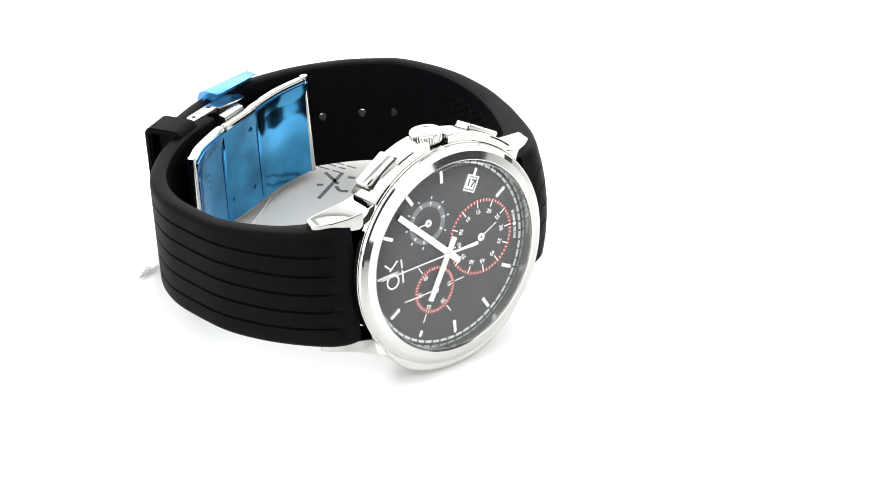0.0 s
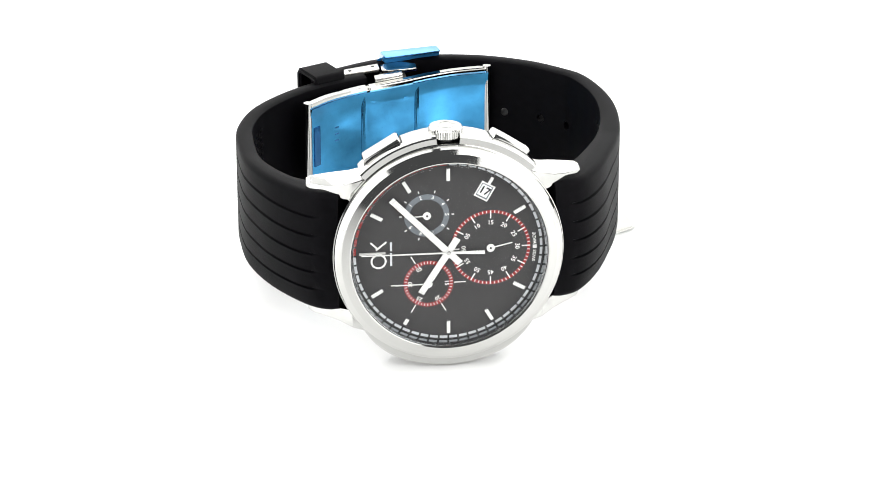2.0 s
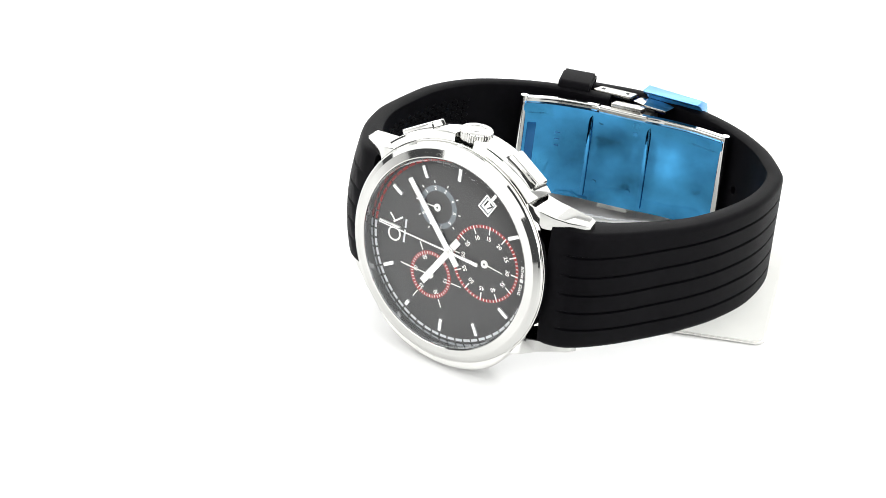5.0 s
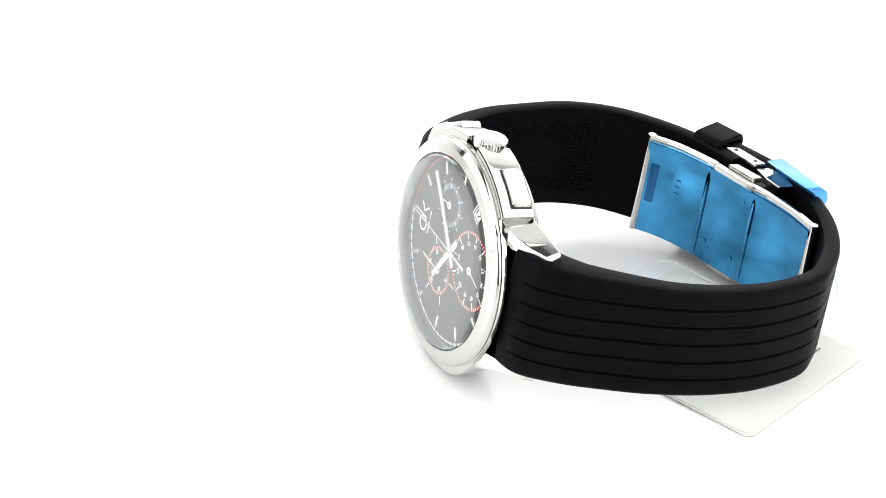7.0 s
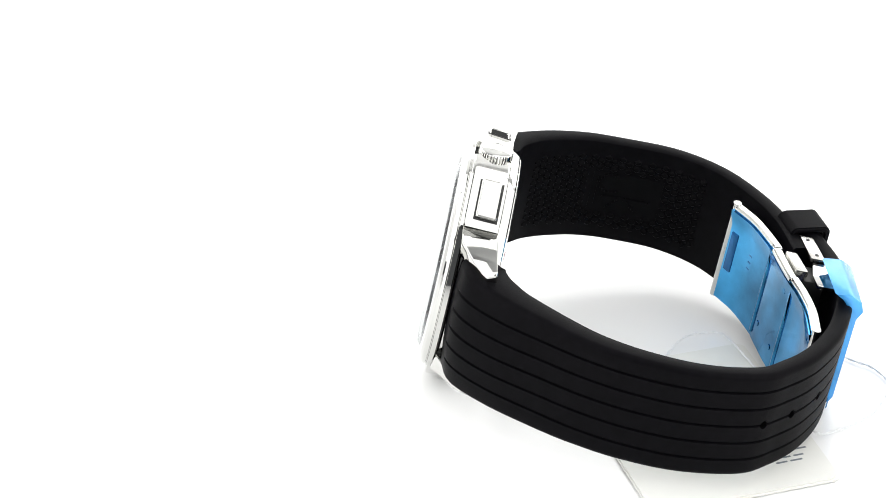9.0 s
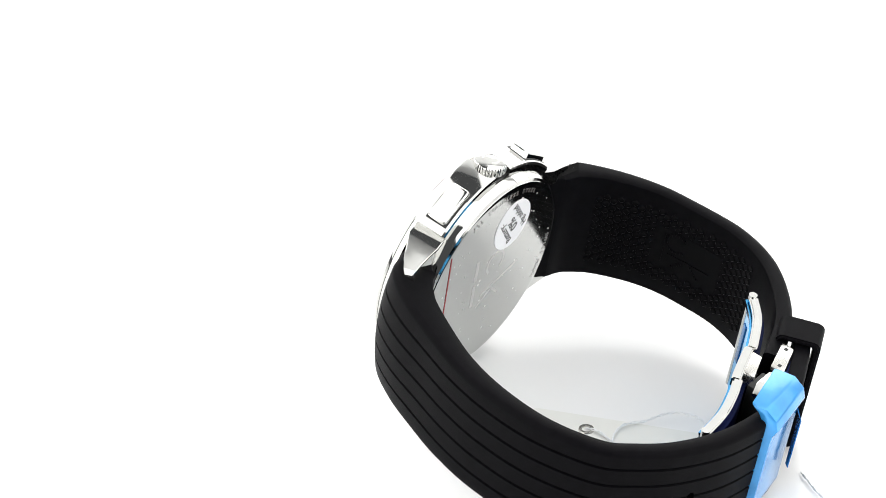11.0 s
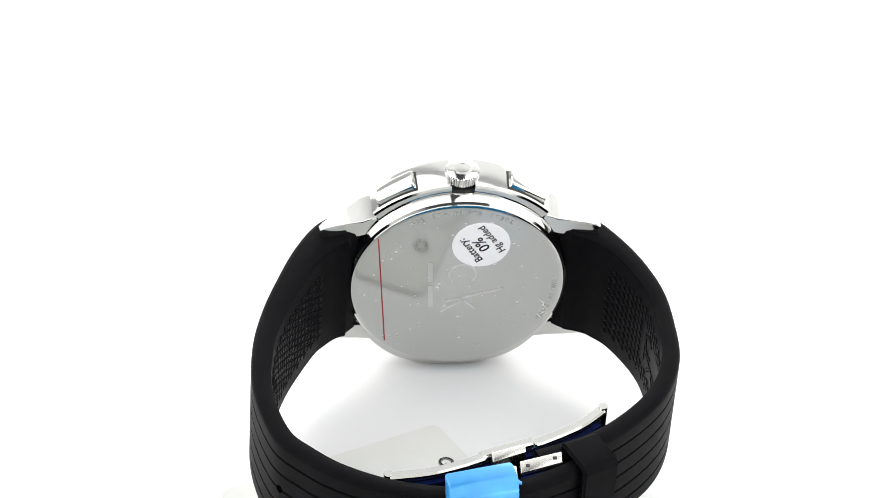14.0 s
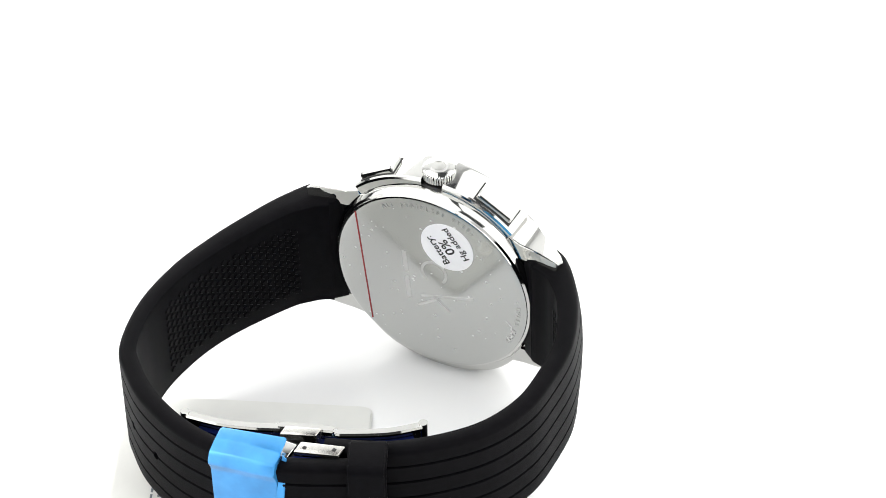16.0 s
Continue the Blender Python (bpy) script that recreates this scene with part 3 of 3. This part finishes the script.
# holes right through the long half
def strap_holes():
    cutters = []
    for x, z in ((35.4, -59.8), (30.3, -64.8), (22.5, -69.4)):
        p, inward, t, s = min(frames_b, key=lambda f: (f[0] - Vector((x, 0, z))).length)
        along = Vector((-inward.z, 0, inward.x))
        bm = bmesh.new()
        n, lo, hi = 20, [], []
        for k in range(n):
            a = 2 * math.pi * k / n
            off = along * 0.8 * math.cos(a) + Vector((0, MID + 0.9 * math.sin(a), 0))
            lo.append(bm.verts.new((p + off - inward * 1.0) * MM))
            hi.append(bm.verts.new((p + off + inward * (t + 1.0)) * MM))
        bm.faces.new(lo)
        bm.faces.new(hi[::-1])
        for k in range(n):
            bm.faces.new((lo[k], lo[(k + 1) % n], hi[(k + 1) % n], hi[k]))
        bmesh.ops.recalc_face_normals(bm, faces=bm.faces)
        me = bpy.data.meshes.new("cutter")
        bm.to_mesh(me)
        bm.free()
        ob = new("cutter", me)
        ob.parent, ob.matrix_basis = watch, HANG
        mod = strap_b.modifiers.new("hole", "BOOLEAN")
        mod.operation, mod.object, mod.solver = "DIFFERENCE", ob, "EXACT"
        cutters.append(ob)
    done = bpy.data.meshes.new_from_object(strap_b.evaluated_get(bpy.context.evaluated_depsgraph_get()))
    strap_b.modifiers.clear()
    strap_b.data = done
    done.set_sharp_from_angle(angle=radians(40))
    for ob in cutters:
        bpy.data.objects.remove(ob)


strap_holes()


def keeper():
    """Rubber loop round both strap layers."""
    bm = bmesh.new()
    c, d = Vector((-16.6, 0, -63.4)), Vector((0.91, 0, -0.41))
    nrm = Vector((-0.41, 0, -0.91))
    prof = rounded(-12.4, 12.4, -3.2, 5.2, 1.5, 4)
    inner = rounded(-11.25, 11.25, -2.3, 3.8, 0.5, 4)
    n = len(prof)
    def ring(pr, e):
        return [bm.verts.new(c + d * e + nrm * b + Vector((0, MID + a, 0))) for a, b in pr]
    o0, o1, i0, i1 = ring(prof, -3.4), ring(prof, 3.4), ring(inner, -3.4), ring(inner, 3.4)
    for k in range(n):
        j = (k + 1) % n
        for q in ((o0[k], o0[j], o1[j], o1[k]), (i0[k], i1[k], i1[j], i0[j]), (o0[k], i0[k], i0[j], o0[j]), (o1[k], o1[j], i1[j], i1[k])):
            bm.faces.new(q)
    bmesh.ops.recalc_face_normals(bm, faces=bm.faces)
    es = [e for e in bm.edges if len(e.link_faces) == 2 and e.calc_face_angle() > 1.2]
    bmesh.ops.bevel(bm, geom=es, offset=0.4, segments=3, affect="EDGES")
    put("keeper_loop", bm, RUBBER, "black rubber keeper loop round the strap end", at=HANG)


keeper()


# ---- folding clasp ----
def clasp():
    line = [(-21.0, -51.6), (-16.3, -55.6), (-9.5, -59.2), (-7.5, -59.8), (-1.0, -62.0), (3.0, -63.6), (5.0, -64.4), (10.5, -66.0), (17.4, -66.8)]
    pts = spline([(x, 0, z) for x, z in line], 0.9)
    n = len(pts)

    def blade(y0, y1, off, th, i0=0, i1=None):
        bm, rings = bmesh.new(), []
        for i in range(i0, i1 or n):
            d = (pts[min(i + 1, n - 1)] - pts[max(i - 1, 0)]).normalized()
            inw = Vector((-d.z, 0, d.x))
            rings.append([bm.verts.new(pts[i] + inw * o + Vector((0, y, 0))) for y, o in ((y0, off), (y1, off), (y1, off + th), (y0, off + th))])
        for a, b in zip(rings, rings[1:]):
            for j in range(4):
                bm.faces.new((a[j], b[j], b[(j + 1) % 4], a[(j + 1) % 4]))
        bm.faces.new(rings[0])
        bm.faces.new(rings[-1][::-1])
        return bm

    ob = put("clasp", blade(-10.4, 8.6, -0.5, 0.9), BRUSHED, "folding steel clasp covered with blue protective film", at=HANG)
    film, rings = bmesh.new(), []
    across = ((-11.0, 0.58), (-9.6, 0.56), (-8.4, 0.56), (-3.0, 0.55), (3.0, 0.55), (5.6, 0.6), (6.8, 0.75), (7.6, 0.95), (8.2, 1.05), (8.75, 1.2))
    for i in range(n):
        d = (pts[min(i + 1, n - 1)] - pts[max(i - 1, 0)]).normalized()
        inw = Vector((-d.z, 0, d.x))
        rings.append([film.verts.new(pts[i] + inw * h + Vector((0, y, 0))) for y, h in across + tuple((y, 0.41) for y, h in across[::-1])])
    for a, c in zip(rings, rings[1:]):
        for j in range(len(a)):
            film.faces.new((a[j], c[j], c[(j + 1) % len(a)], a[(j + 1) % len(a)]))
    film.faces.new(rings[0])
    film.faces.new(rings[-1][::-1])
    part("film_sheet", film, FILM, ob, "glossy blue protective film")
    part("film_edge", blade(-9.9, 8.0, -1.6, 1.0, 2, n - 3), FILM_DARK, ob, "dark blue folded film edge")
    for k, w in ((0.345, 0.9), (0.62, 0.9)):
        i = int(n * k)
        p = pts[i]
        part("clasp_hinge", box(p.x - w / 2, p.x + w / 2, -10.2, 8.3, p.z + 0.1, p.z + 0.95, 0.25), FILM, ob)
    for i in (0, n - 1):
        p = pts[i]
        tip = tube([p + Vector((0, -11.2, 0)), p + Vector((0, 10.0, 0))], 0.8, 16)
        part("clasp_pin", tip, STEEL, ob, "rounded steel pin")
    # polished side rails, in three lengths that meet at the hinges
    for y0, y1 in ((8.75, 9.75),):
        for i0, i1, lift in ((0, int(n * 0.4), 0.0), (int(n * 0.37), int(n * 0.62), 0.35), (int(n * 0.59), n, 0.0)):
            rail = blade(y0, y1 + lift * 0.4, -0.95 + lift, 1.75, i0, i1)
            bmesh.ops.recalc_face_normals(rail, faces=rail.faces)
            es = [e for e in rail.edges if len(e.link_faces) == 2 and e.calc_face_angle() > 0.9]
            bmesh.ops.bevel(rail, geom=es, offset=0.3, segments=2, affect="EDGES")
            part("clasp_rail", rail, STEEL, ob, "polished steel side rail")
    # tongue slot near the short end, rivets, faint lines of lettering
    def on_blade(k, y, h):
        i = min(n - 2, int(n * k))
        d = (pts[i + 1] - pts[i]).normalized()
        inw = Vector((-d.z, 0, d.x))
        m = Matrix((( d.x, 0, inw.x, 0), (0, 1, 0, 0), (d.z, 0, inw.z, 0), (0, 0, 0, 1)))
        return Matrix.Translation(pts[i] + inw * h + Vector((0, y, 0))) @ m
    part("clasp_slot", box(-0.9, 0.9, -4.5, 4.0, -0.3, 0.25, 0.15, turn=on_blade(0.05, 0.3, 0.5)), FILM_MID, ob)
    for k, y in ((0.40, 6.6), (0.57, 5.6), (0.40, -6.8), (0.57, -7.2)):
        rv = disc(0.55, -0.1, 0.2, n=20)
        bmesh.ops.transform(rv, matrix=on_blade(k, y, 0.5), verts=rv.verts)
        part("rivet", rv, FILM, ob)
    for r, y in enumerate((2.6, 1.2, -0.2)):
        part("lettering_bar", box(-2.6 + r * 0.7, 2.0, -0.16, 0.16, 0.0, 0.05, turn=on_blade(0.19, y, 0.5)), FILM_MID, ob)
    # side plates of the buckle between the layers, seen along the upper edge
    for y in (-11.6, 10.1):
        side = hexa([[(-12.4, y, -63.4), (-12.2, y, -66.0), (-12.2, y + 0.9, -66.0), (-12.4, y + 0.9, -63.4)], [(-4.9, y, -65.6), (-4.9, y, -68.4), (-4.9, y + 0.9, -68.4), (-4.9, y + 0.9, -65.6)]], 0.25)
        plate = part("buckle_side", side, BRUSHED, ob, "polished buckle side plate")
    for x, z in ((-11.0, -65.0), (-6.2, -66.7)):
        # black stud painted in for the shade of a hole; the plate is uncut
        part("plate_hole_shade", box(x - 0.35, x + 0.35, 10.9, 11.1, z - 0.35, z + 0.35, 0.1), DARK, plate)
    part("film_edge", hexa([[(-12.4, 9.2, -66.1), (-12.4, 10.2, -66.1), (-12.4, 10.2, -67.5), (-12.4, 9.2, -67.5)], [(-4.9, 9.2, -68.5), (-4.9, 10.2, -68.5), (-4.9, 10.2, -70.1), (-4.9, 9.2, -70.1)]], 0.2), FILM_DARK, ob, "dark blue folded film edge")
    part("buckle_block", hexa([[(-6.4, -12.6, -60.9), (-6.4, 10.6, -60.9), (-6.4, 10.6, -63.0), (-6.4, -12.6, -63.0)], [(-0.4, -12.6, -62.9), (-0.4, 10.6, -62.9), (-0.4, 10.6, -65.2), (-0.4, -12.6, -65.2)]], 0.3), BRUSHED, ob, "bare steel buckle block")
    part("buckle_spring", box(-4.6, 0.6, -10.2, 9.2, -68.4, -64.6, 0.4), DARK, ob)
    arm = bmesh.new()
    hexa([[(-4.4, 9.4, -66.0), (-4.4, 10.4, -66.0), (-4.4, 10.4, -69.6), (-4.4, 9.4, -69.6)], [(0.0, 9.4, -66.0), (0.0, 10.4, -66.0), (0.0, 10.4, -70.5), (0.0, 9.4, -70.5)], [(3.0, 9.4, -67.0), (3.0, 10.2, -67.0), (3.0, 10.2, -70.5), (3.0, 9.4, -70.5)]], 0.3, bm=arm)
    part("clasp_arm", arm, STEEL, ob)
    return ob


clasp_ob = clasp()


def buckle_cover():
    """Cover plate outside the strap, wrapped in loose blue film with a hanging tail."""
    secs = []
    for y, zi, zo in ((-11.6, -71.8, -72.9), (-10.2, -71.6, -73.6), (7.5, -71.6, -73.7), (9.4, -71.4, -74.6), (11.4, -70.0, -73.8), (12.6, -68.0, -71.6)):
        x0, x1, fall = -3.4, 8.4, 2.6
        secs.append([(x0, y, zi + 1.0), (x1, y, zi + 1.0 - fall), (x1 - 0.6, y, zo + 0.6 - fall * 0.7), (x0 - 0.8, y, zo + 0.6)])
    ob = part("buckle_cover", hexa(secs, 0.5), FILM_LOOSE, clasp_ob, "buckle cover wrapped in crinkled blue film")
    wing = hexa([[(-4.8, 11.0, -70.4), (-4.0, 11.4, -70.2), (-4.0, 11.4, -70.4), (-4.8, 11.0, -70.6)], [(-5.4, 4.0, -73.0), (-4.3, 4.0, -74.2), (-4.3, 4.0, -74.4), (-5.4, 4.0, -73.2)], [(-4.9, -7.0, -73.4), (-4.2, -7.0, -74.2), (-4.2, -7.0, -74.4), (-4.9, -7.0, -73.6)]])
    part("film_tail", wing, FILM_LOOSE, ob, "loose strip of blue film")
    wing2 = hexa([[(5.8, 5.0, -74.2), (7.4, 5.0, -73.8), (7.4, 5.0, -74.0), (5.8, 5.0, -74.4)], [(6.6, -2.0, -74.3), (8.0, -2.0, -73.9), (8.0, -2.0, -74.1), (6.6, -2.0, -74.5)], [(6.8, -8.5, -74.2), (7.8, -8.5, -73.9), (7.8, -8.5, -74.1), (6.8, -8.5, -74.4)], [(6.4, -12.2, -74.1), (8.6, -12.4, -73.8), (8.6, -12.4, -74.0), (6.4, -12.2, -74.3)]])
    part("film_tail", wing2, FILM_LOOSE, ob)


buckle_cover()

# ---- card tag with its thread, lying on the paper ----
tag = tagged(new("card_tag"), "white folded card tag with cotton thread under the strap", "tag")
TAG_AT = pose(0.0441, 0.0423, 0.0003, 0, 0, 26.0)


def card_tag():
    lower = part("card_leaf", prism(rounded(-45.2, 0, 0, 37, 1.8), 0.0, 0.22), CARD, tag, at=TAG_AT)
    upper = part("card_leaf", prism(rounded(-44.9, -0.4, 0.3, 36.4, 1.8), 0.25, 0.5), CARD, tag, at=TAG_AT)
    eye = lathe([(0.8, 0.48), (1.5, 0.48), (1.4, 0.75), (0.9, 0.75)], 28)
    bmesh.ops.transform(eye, matrix=Matrix.Translation((-40.6, 11.6, 0)), verts=eye.verts)
    part("eyelet", eye, BRUSHED, upper)
    bars = bmesh.new()
    for x, y, words in ((-7.5, 27.2, (2.2, 2.4)), (-8.8, 29.0, (1.6, 2.0)), (-10.6, 28.6, (2.6, 2.7))):
        for w in words:
            bar2d((x, y), (x, y + w), 0.42, 0.49, 0.53, bm=bars)
            y += w + 0.6
    part("lettering_bar", bars, GREY, upper)
    mark = bmesh.new()
    for p, q in (((-12.0, 32.1), (-14.7, 27.7)), ((-10.4, 28.9), (-21.7, 28.5)), ((-17.2, 31.3), (-16.5, 30.2)), ((-11.5, 27.1), (-10.9, 25.7)), ((-15.8, 27.6), (-17.0, 26.1)), ((-17.0, 26.1), (-16.3, 24.5))):
        bar2d(p, q, 0.8, 0.49, 0.53, bm=mark)
    part("printed_mark", mark, GREY, upper, "dark printed mark of plain strokes")
    rnd = random.Random(3)

    def twist(points):
        pts = spline(points, 0.5)
        bm = bmesh.new()
        for ph in (0.0, math.pi):
            tube([p + Vector((0.16 * math.cos(i * 0.9 + ph), 0.16 * math.cos(i * 0.9 + ph), 0.16 * math.sin(i * 0.9 + ph))) for i, p in enumerate(pts)], 0.13, 5, bm)
        return bm

    part("thread", twist([(2.4, 34.8, 1.0), (2.2, 37.5, 1.4), (2.9, 41.0, 1.0), (4.6, 43.2, 0.9), (8.0, 47.0, 0.9)]), THREAD, tag, "twisted white cotton thread")
    part("thread", twist([(2.9, 41.0, 1.2), (0.4, 39.9, 1.4), (-2.5, 39.9, 1.6), (-5.9, 42.0, 1.5), (-8.6, 43.0, 1.6), (-10.8, 45.0, 2.2), (-11.0, 48.2, 3.2), (-10.5, 51.5, 3.8), (-9.0, 53.8, 3.0), (-7.4, 55.8, 1.9), (-3.0, 59.2, 1.0), (4.0, 64.0, 0.9)]), THREAD, tag)
    part("thread", twist([(8.0, 66.5, 0.9), (15.0, 70.4, 1.0), (13.4, 74.2, 0.8), (10.3, 77.7, 0.6), (6.8, 80.6, 0.5), (2.7, 82.6, 0.5), (-3.3, 83.9, 0.5), (-8.2, 81.0, 0.5), (-10.1, 77.2, 0.5), (-13.0, 72.0, 0.5)]), THREAD, tag)
    for k in range(4):
        end = (-33.4 + 0.9 * k, 55.4 + 0.7 * k, 0.4 + 0.5 * rnd.random())
        part("thread", twist([(-24.0, 57.2, 0.6), (-27.6, 56.7, 0.5), (-30.2, 56.2 + 0.2 * k, 0.6), end]), THREAD, tag)


card_tag()


# ---- movement ----
def motions():
    turned = ((0, 39.11), (0.5, 31.25), (1, 23.4), (1.5, 15.56), (2, 7.76), (2.5, 0.01), (3, -7.66), (3.5, -15.24), (4, -22.71), (4.2, -25.66),
              (6.3, -56.09), (6.5, -59.02), (7, -66.31), (7.5, -73.59), (8, -80.88), (8.5, -88.17), (9, -95.48), (9.2, -98.41),
              (11.3, -132.21), (11.5, -135.38), (12, -143.28), (12.5, -151.16), (13, -159.04), (13.5, -166.94), (14, -174.86), (14.5, -182.82), (15, -190.84), (15.5, -198.92), (16, -207.09))
    rows = [(t, pose(0, 0, 0, 0, 0, a)) for t, a in turned]
    walk(watch, rows)
    walk(tag, rows)
    ticks = []
    for k in range(17):
        m = SECONDS_AT @ Matrix.Rotation(radians(180 - 6 * (26 + k)), 4, "Z")
        ticks.append((max(0.0, k - 0.1), m))
        ticks.append((min(16.0, k + 0.8), m))
    walk(seconds_hand, ticks[:-1])


motions()
